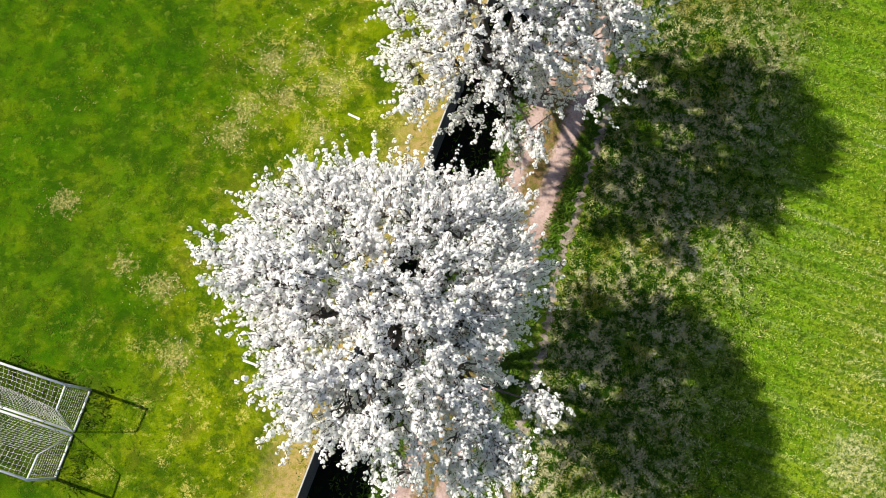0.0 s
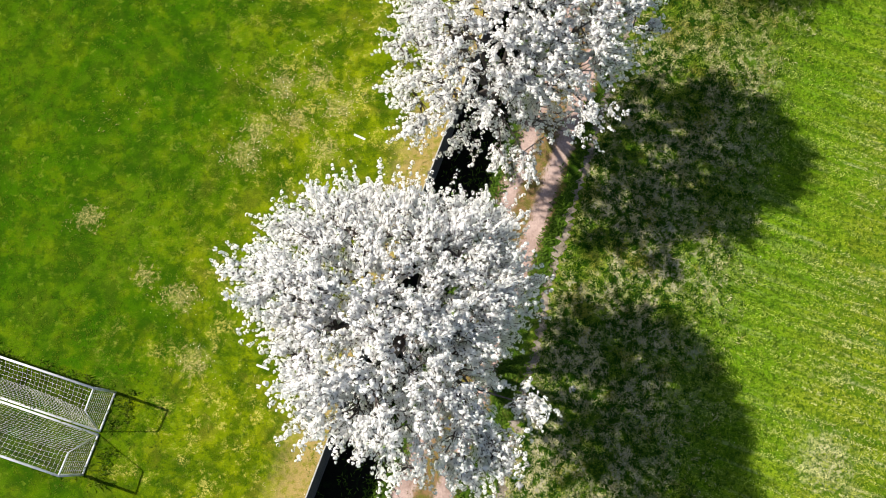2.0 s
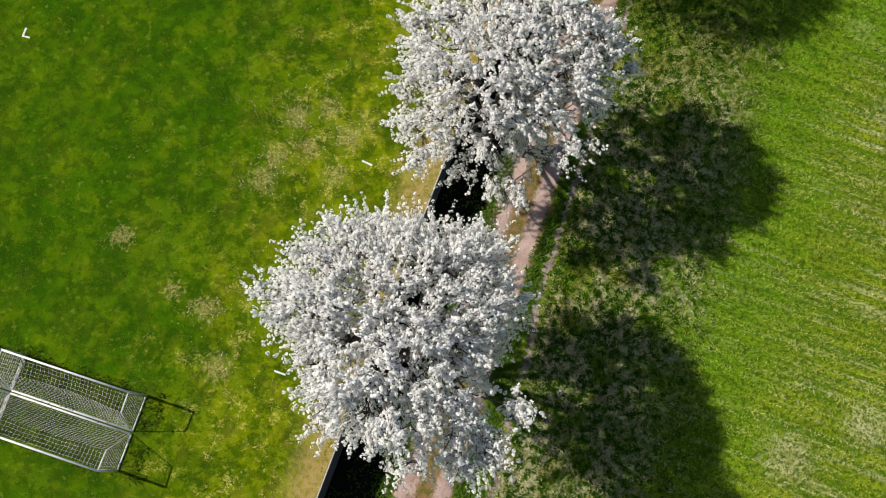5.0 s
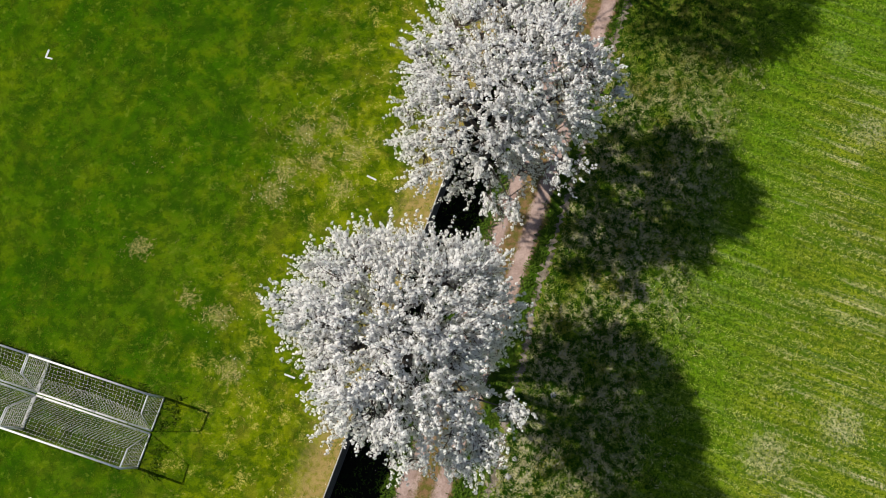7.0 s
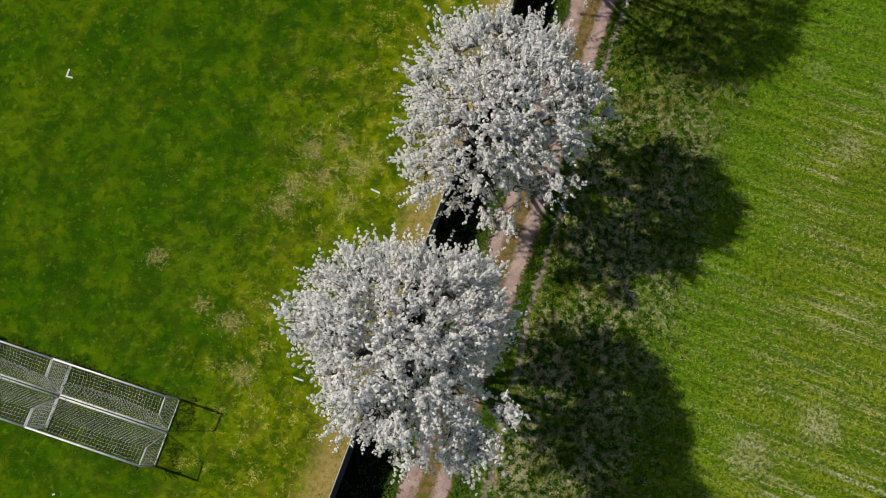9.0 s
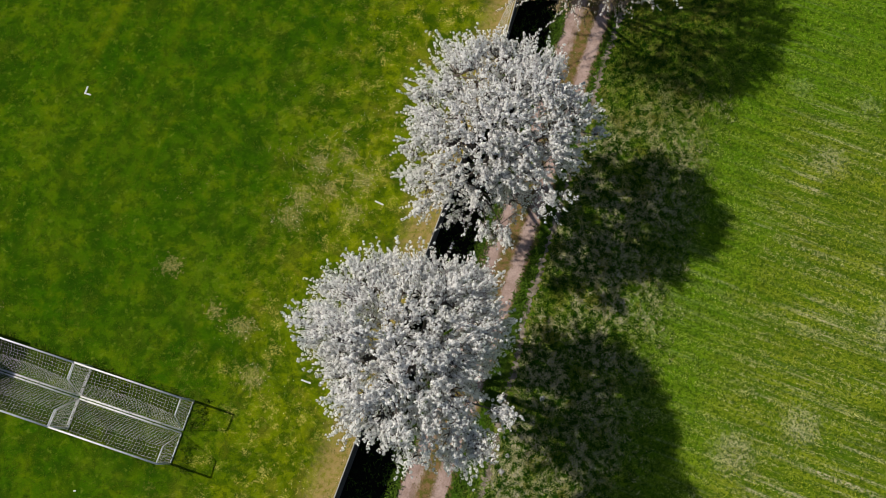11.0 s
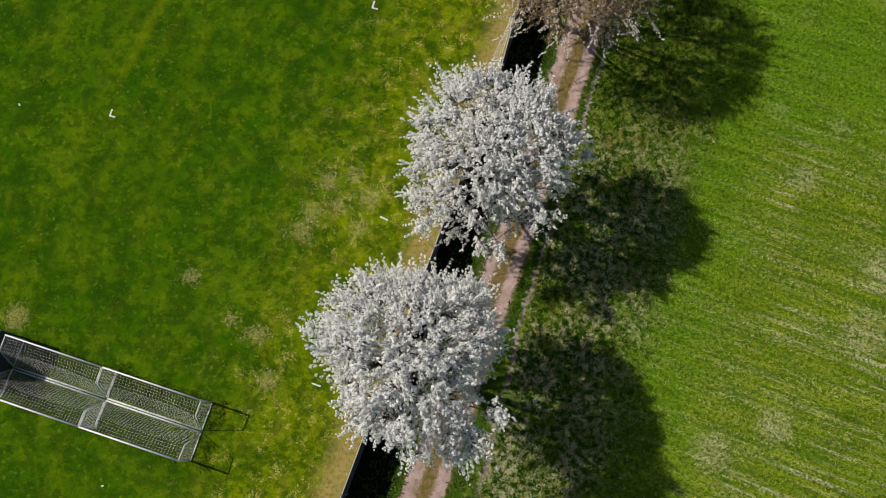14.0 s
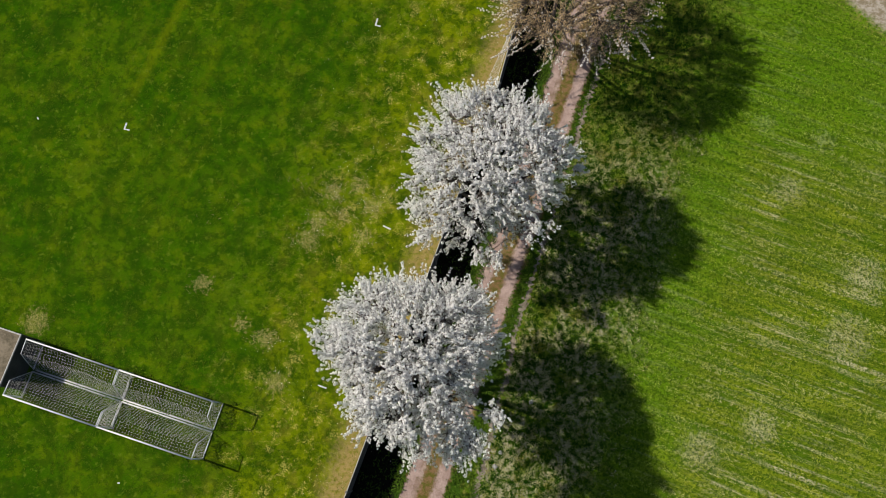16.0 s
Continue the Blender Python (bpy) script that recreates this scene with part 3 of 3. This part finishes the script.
    for ox, oy, oz, size, n, share in outliers:
        tip = Vector((ox - base[0], oy - base[1], oz))
        t = Tubes(6)
        start = min((q for line in main for q in line[2:]), key=lambda q: (q - tip).length + max(0.0, q.z - tip.z))
        p = curve(start, tip, (0.1, -0.1, 0.3), 7)
        t.add(p, [0.05 - 0.04 * k / 7 for k in range(8)])
        t.done("limb", BARK, root)
        nodes2 = np.vstack([nodes2, np.array([tuple(k) for k in p[4:]])])
        lone += [(tip + Vector(r.normal(0, size, 3)) * 0.6, share) for k in range(n)]
    for i in range(shoots + len(lone)):
        b, flowering = (spot(0.45, 0.90), blossom) if i < shoots else lone[i - shoots]
        heading = math.degrees(math.atan2(b.y - cy, b.x - cx)) % 360
        if i < shoots and any(lo < heading < hi and math.hypot(b.x - cx, b.y - cy) > inner and r.random() > keep for lo, hi, inner, keep in thin):
            continue
        # small voids between the boughs
        if i < shoots and noise.noise((b.x * 1.9 + seed, b.y * 1.9, b.z * 0.5)) < -0.16 and r.random() < 0.85:
            continue
        k = np.argmin(np.linalg.norm(nodes2 - np.array(b), axis=1) + np.maximum(0, nodes2[:, 2] - b.z) * 0.8)
        a = Vector(nodes2[k])
        if (b - a).length > 1.9:
            a = b + (a - b).normalized() * 1.9
        outward = Vector((b.x - cx, b.y - cy, (b.z - widest) * 0.7 + 0.9)).normalized()
        p = curve(a, b, outward * r.uniform(-0.1, 0.15), 4)
        twig.add(p, [0.024, 0.021, 0.018, 0.014, 0.010])
        far_out = math.hypot(b.x - cx, b.y - cy) > 3.0
        runs = [(p[2], p[4], flowering)]
        for j in range(int(r.integers(2, 5))):
            # short wands set with flowers along their whole length
            s = p[int(r.integers(2, 5))]
            d = (outward + Vector(r.normal(0, 0.50, 3))).normalized()
            e = s + d * r.uniform(0.22, 0.62)
            runs.append((s, e, flowering))
            twig.add([s, e], [0.011, 0.006])
        if r.random() < (spray * 1.5 if far_out else spray * 0.5):
            d = (outward + Vector(r.normal(0, 0.28, 3))).normalized()
            carried_here = flowering
            if blossom < 0.5 and math.hypot(b.x - cx, b.y - cy) > 3.3:
                # long drooping wands that still carry their blossom
                d, carried_here = (Vector((outward.x, outward.y, -0.05)).normalized() + Vector(r.normal(0, 0.3, 3))).normalized(), 0.85
            e = b + d * (r.uniform(0.4, 1.0) if blossom > 0.5 else r.uniform(0.5, 1.5))
            runs.append((b, e, carried_here))
            twig.add([b, e], [0.008, 0.004])
        for s, e, share in runs:
            m = max(2, int((e - s).length / 0.088))
            for q in range(m):
                w = s.lerp(e, (q + 0.6 + r.uniform(-0.3, 0.3)) / m)
                w = (w.x + r.normal(0, 0.03), w.y + r.normal(0, 0.03), w.z + r.normal(0, 0.03))
                if r.random() < share:
                    pts.append(w)
                    sizes.append(clump * r.uniform(0.65, 1.25))
                elif r.random() < leafy:
                    leaves.append(w)
    tagged(twig.done("twig_growth", BARK, root), kind="stuff")
    tagged(flowers("blossom", pts, sizes, petal, root, "dense clusters of blossom", r, 8), kind="stuff")
    if leaves:
        tagged(flowers("young_foliage", leaves, r.uniform(0.028, 0.05, len(leaves)), leaf, root, "small fresh leaves", r, 4), kind="stuff")
    return root


REACH_A = [3.63, 4.19, 4.42, 4.66, 4.37, 3.95, 3.95, 4.38, 4.2, 4.47, 4.31, 4.25, 3.85, 3.55, 3.57, 3.97, 4.16, 3.75, 4.69, 4.85, 4.7, 3.7, 3.35, 3.4]
REACH_B = [4.1, 4.05, 4.15, 4.2, 4.15, 4.15, 4.2, 4.25, 4.35, 4.3, 4.52, 4.36, 4.2, 4.25, 4.3, 4.6, 4.1, 3.95, 3.6, 3.5, 3.65, 4.0, 3.6, 3.95]
REACH_C = [4.4, 4.6, 4.4, 4.6, 4.4, 4.6, 4.4, 4.3, 4.5, 4.4, 4.2, 4.4, 4.4, 4.2, 4.5, 4.5]
tree("full white blossoming cherry tree beside the fence", (-1.75, 3.6, 0), (-1.6, 3.7), REACH_A, 4.4, 11.2, 8.4, 3, 11, 2150, 0.96, PETAL, YOUNG_LEAF, 0.4, thin=((288, 352, 1.8, 0.7),), outliers=((1.78, 1.26, 8.8, 0.44, 20, 0.95), (1.02, 0.1, 9.0, 0.5, 26, 0.95), (0.22, -0.32, 9.3, 0.45, 18, 0.95), (0.31, 0.84, 9.3, 0.6, 24, 0.95), (-5.3, 4.3, 10.6, 0.25, 5, 0.95)), slope=(-0.34, -0.38))
tree("rounded white blossoming cherry tree with thinner side", (1.2, 12.6, 0), (1.7, 12.7), REACH_B, 3.4, 9.3, 6.8, 5, 11, 1700, 0.95, PETAL, YOUNG_LEAF, 0.6, thin=((225, 330, 2.0, 0.75),), outliers=((1.3, 8.9, 6.2, 0.32, 8, 0.95), (2.1, 8.7, 5.8, 0.32, 9, 0.95), (3.9, 9.95, 6.6, 0.62, 15, 0.95), (-1.2, 9.6, 6.3, 0.32, 9, 0.95), (5.8, 12.7, 6.3, 0.2, 5, 0.95), (1.75, 9.15, 4.4, 0.3, 7, 0.3)), slope=(0.05, 0.28))
tree("fading tree with bronze leaves and sparse pink-white blossom", (5.0, 22.4, 0), (6.25, 22.4), REACH_C, 2.6, 8.7, 5.9, 9, 10, 1700, 0.02, PINK_PETAL, BRONZE_LEAF, 0.7, 0.05, spray=0.34)


# ---- fence ----
fence = thing("fence", "grey solid board fence with pale capping beside the lawn", "fence", at=pose(0, 0, 0))
HIGH = 1.9
ys = [9.55 + 3.12 * k * 0.945 for k in range(-6, 8)]
for k, y in enumerate(ys):
    x = along(FENCE_LINE, y)
    turn = math.degrees(math.atan2(-(along(FENCE_LINE, y + 0.5) - x), 0.5))
    bm = bmesh.new()
    box(bm, pose(x, y, HIGH / 2 + 0.02, 0, 0, turn), (0.11, 0.11, HIGH + 0.04), 0.012)
    part("post", bm, FENCE_POST, fence)
    if k + 1 < len(ys):
        x2, y2 = along(FENCE_LINE, ys[k + 1]), ys[k + 1]
        long = math.hypot(x2 - x, y2 - y) - 0.12
        m = pose((x + x2) / 2, (y + y2) / 2, 0, 0, 0, math.degrees(math.atan2(-(x2 - x), y2 - y)))
        panel = None
        for b in range(9):
            bm = bmesh.new()
            box(bm, m @ pose(0.004 * (b % 2), 0, 0.095 + 0.21 * b), (0.028, long, 0.205), 0.006)
            if panel is None:
                panel = part("panel", bm, FENCE_PANEL, fence)
            else:
                part("board", bm, FENCE_PANEL, panel)
        bm = bmesh.new()
        box(bm, m @ pose(0, 0, HIGH + 0.015), (0.05, long, 0.03), 0.006)
        part("capping", bm, FENCE_CAP, fence, "pale sunlit capping strip")

# slack pale net hung from the fence's top onto the lawn
drape = Tubes(4)
top_a, top_b = Vector((along(FENCE_LINE, 22.4) - 0.03, 22.4, HIGH + 0.04)), Vector((along(FENCE_LINE, 16.8) - 0.05, 16.8, HIGH + 0.04))
foot_a, foot_b = Vector((along(FENCE_LINE, 22.3) - 0.12, 22.3, 1.5)), Vector((along(FENCE_LINE, 16.8) - 1.25, 16.8, 0.03))
for k in range(37):
    drape.add(curve(top_a.lerp(top_b, k / 36), foot_a.lerp(foot_b, k / 36), (0.05, 0, -0.12), 5), [0.003] * 6)
for k in range(15):
    drape.add([p for p in curve(top_a.lerp(foot_a, k / 14), top_b.lerp(foot_b, k / 14), (0, 0, -0.10 * math.sin(math.pi * k / 14)), 8)], [0.003 if 0 < k < 14 else 0.012] * 9)
tagged(drape.done("ball_net", NET_CORD), "slack pale ball net draped over the fence", "net")


# ---- goals ----
WIDE, TALL, TOP_DEEP, FOOT_DEEP = 5.1, 2.0, 0.78, 1.42


def goal():
    root = thing("football_goal", "white portable football goal with net on the lawn", "goal", "goals standing back to back")
    bar("crossbar", (0, 0, TALL), (WIDE, 0, TALL), 0.042, WHITE_METAL, root)
    for x in (0.0, WIDE):
        bar("post", (x, 0, 0), (x, 0, TALL), 0.045, WHITE_METAL, root)
        bar("top_arm", (x, 0, TALL), (x, TOP_DEEP, TALL - 0.05), 0.028, WHITE_METAL, root)
        bar("ground_arm", (x, 0, 0.04), (x, FOOT_DEEP, 0.04), 0.035, WHITE_METAL, root)
        bar("back_stay", (x, TOP_DEEP, TALL - 0.05), (x, FOOT_DEEP, 0.04), 0.014, WHITE_METAL, root)
    bar("ground_bar", (0, FOOT_DEEP, 0.045), (WIDE, FOOT_DEEP, 0.045), 0.04, WHITE_METAL, root)
    net = Tubes(3)
    cell, cord = 0.155, 0.0033
    n, m1, m2 = int(WIDE / cell), int(TOP_DEEP / cell), 13

    def at(u, v):
        """A place on the net: u along the goal, v from crossbar (0) over the rear edge (1) to the ground (2)."""
        x = u * WIDE
        sag = math.sin(math.pi * u)
        rear = Vector((x, TOP_DEEP - 0.12 * sag, TALL - 0.05 - 0.30 * sag))
        if v <= 1:
            p = Vector((x, 0, TALL)).lerp(rear, v)
            p.z -= 0.05 * math.sin(math.pi * v) * (0.4 + sag)
        else:
            p = rear.lerp(Vector((x, FOOT_DEEP, 0.05)), v - 1)
            bag = math.sin(math.pi * (v - 1))
            p.y += bag * (0.05 - 0.13 * sag)
            p.z -= 0.08 * bag * sag
        p.z += 0.015 * noise.noise((x * 3, v * 4, 1))
        p.y += 0.02 * noise.noise((x * 2, v * 3, 7))
        return p

    for i in range(n + 1):
        net.add([at(i / n, v) for v in np.linspace(0, 2, 13)], [cord] * 13)
    for k in range(1, m1 + m2 + 1):
        v = k / m1 if k <= m1 else 1 + (k - m1) / m2
        net.add([at(u, v) for u in np.linspace(0, 1, 21)], [cord] * 21)
    for x in (0.0, WIDE):
        for k in range(1, 12):
            z = TALL * k / 12
            deep = TOP_DEEP + (FOOT_DEEP - TOP_DEEP) * (1 - z / (TALL - 0.05)) if z < TALL - 0.05 else TOP_DEEP
            net.add([(x, 0, z), (x, deep * 0.5, z - 0.03), (x, deep, z)], [cord] * 3)
        for k in range(1, 9):
            y = FOOT_DEEP * k / 9
            z = TALL - 0.02 if y < TOP_DEEP else (TALL - 0.05) * (FOOT_DEEP - y) / (FOOT_DEEP - TOP_DEEP)
            net.add([(x, y, 0.05), (x, y, z)], [cord] * 2)
    net.done("net", NET_CORD, root, "slack pale square-meshed net", smooth=False)
    return root


U, W, CORNER = Vector((-0.953, 0.302, 0)), Vector((-0.302, -0.953, 0)), Vector((-12.01, 2.11, 0))


def placed(origin, x_axis, y_axis):
    m = Matrix((x_axis, y_axis, Vector((0, 0, 1)))).transposed().to_4x4()
    return Matrix.Translation(origin) @ m


def under_goals(x, y, u):
    """Long weeds round the goals; under the nets, dark grass that stands for shade."""
    d = Vector((x, y, 0)) - CORNER
    a, b = d.dot(U), d.dot(W)
    inside = -0.05 < a < 10.3 and -0.05 < b < 2.95
    if abs(b - FOOT_DEEP - 0.06) < 0.22:
        return False
    rim = -0.75 < a < 10.4 and -0.2 < b < 3.25
    return inside and u < 0.25 + 0.75 * patchy(x, y, 0.9, 31) or rim and not inside and u < 1.5 * patchy(x, y, 1.1, 33) - 0.45


long_grass = spots(9000, -24, -11, -2, 7, under_goals, 41)
blades("unmown_grass", long_grass, [0.16 + 0.12 * patchy(x, y, 0.9, 34) for x, y in long_grass], 0.035, 0.5, 5, LONG_BLADE, "long dark green grass round the goals, shade of the nets in its colour", "grass", 42, 0.08)
first = goal()
first.matrix_basis = placed(CORNER, U, W)
for shift in (0.0, 5.17):
    copy_thing(first, placed(CORNER + U * (shift + WIDE) + W * (2 * FOOT_DEEP + 0.12), -U, -W))
    if shift:
        copy_thing(first, placed(CORNER + U * shift, U, W))

# ---- shed at the end of the goals ----
shed = thing("shed", "low flat-roofed shed with dark walls and tan roof", "shed", at=placed(CORNER + U * 10.55 + W * -0.12, U, W))
LONG, DEEP, RISE = 4.2, 2.75, 2.1
for name, x, y, sx, sy in (("wall", 0.03, DEEP / 2, 0.06, DEEP - 0.12), ("wall", LONG - 0.03, DEEP / 2, 0.06, DEEP - 0.12), ("wall", LONG / 2, 0.03, LONG, 0.06), ("wall", LONG / 2, DEEP - 0.03, LONG, 0.06)):
    bm = bmesh.new()
    box(bm, pose(x, y, RISE / 2), (sx, sy, RISE), 0.004)
    part(name, bm, SHED_WALL, shed)
bm = bmesh.new()
box(bm, pose(LONG / 2, DEEP / 2, RISE + 0.03), (LONG + 0.02, DEEP + 0.02, 0.06), 0.01)
part("roof", bm, SHED_ROOF, shed, "weathered tan flat roof")
for x, y, sx, sy in ((0.0, DEEP / 2, 0.07, DEEP + 0.1), (LONG, DEEP / 2, 0.07, DEEP + 0.1), (LONG / 2, 0.0, LONG - 0.08, 0.07), (LONG / 2, DEEP, LONG - 0.08, 0.07)):
    bm = bmesh.new()
    box(bm, pose(x, y, RISE + 0.05), (sx, sy, 0.10), 0.01)
    part("roof_trim", bm, SHED_TRIM, shed)

# ---- small things on the lawn ----
def corner_mark(x, y, turn, a, b):
    bm = bmesh.new()
    box(bm, pose(a / 2, 0, 0.012), (a, 0.075, 0.02), 0.004)
    if b:
        box(bm, pose(0.045, b / 2 + 0.03, 0.012), (0.09, b, 0.02), 0.004)
    ob = part("pitch_marker", bm, CHALK, None)
    ob.matrix_basis = pose(x, y, 0, 0, 0, turn)
    tagged(ob, "flat white corner marker lying on the lawn" if b else "short flat white line marker lying on the lawn", "marker", "pitch markers")


corner_mark(-18.52, 17.28, -15, 0.36, 0.36)
corner_mark(-4.55, 23.45, -15, 0.36, 0.40)
corner_mark(-3.85, 11.65, -25, 0.46, 0)
corner_mark(-7.08, 3.08, -20, 0.48, 0)
corner_mark(-23.5, 18.0, -60, 0.16, 0)
corner_mark(-17.25, -1.95, 10, 0.13, 0)


def stone(x, y, size, seed):
    bm = bmesh.new()
    bmesh.ops.create_icosphere(bm, subdivisions=2, radius=size)
    for v in bm.verts:
        v.co *= 1 + 0.55 * noise.noise(v.co * 1.7 / size + Vector((seed * 5.3, 0, 0)))
        v.co.z *= 0.55
    ob = part("stone", bm, STONE, None)
    ob.matrix_basis = pose(x, y, size * 0.3, 0, 0, seed * 40)
    tagged(ob, "pale grey stone lying in the verge grass", "stone", "stones in the verge")


stone(4.0, 2.26, 0.12, 1)
stone(2.1, -1.0, 0.14, 2)
stone(2.4, -0.3, 0.10, 3)
petals = spots(600, -8, 12, -4, 27, lambda x, y, u: u < 0.8, 21)
for x, y, n in ((-6.6, 13.4, 40), (-7.8, 11.2, 40), (-4.6, 12.9, 45), (-5.6, 15.2, 30), (-9.6, 5.2, 30), (-9.0, 3.4, 25), (-3.6, 16.4, 30)):
    petals += [(x + scatter.normal(0, 0.6), y + scatter.normal(0, 0.5)) for k in range(n)]
blades("fallen_petals", petals, [0.04] * len(petals), 0.03, 0.05, 1, PETAL, "white petals scattered on the ground under the trees", "petals", 22)
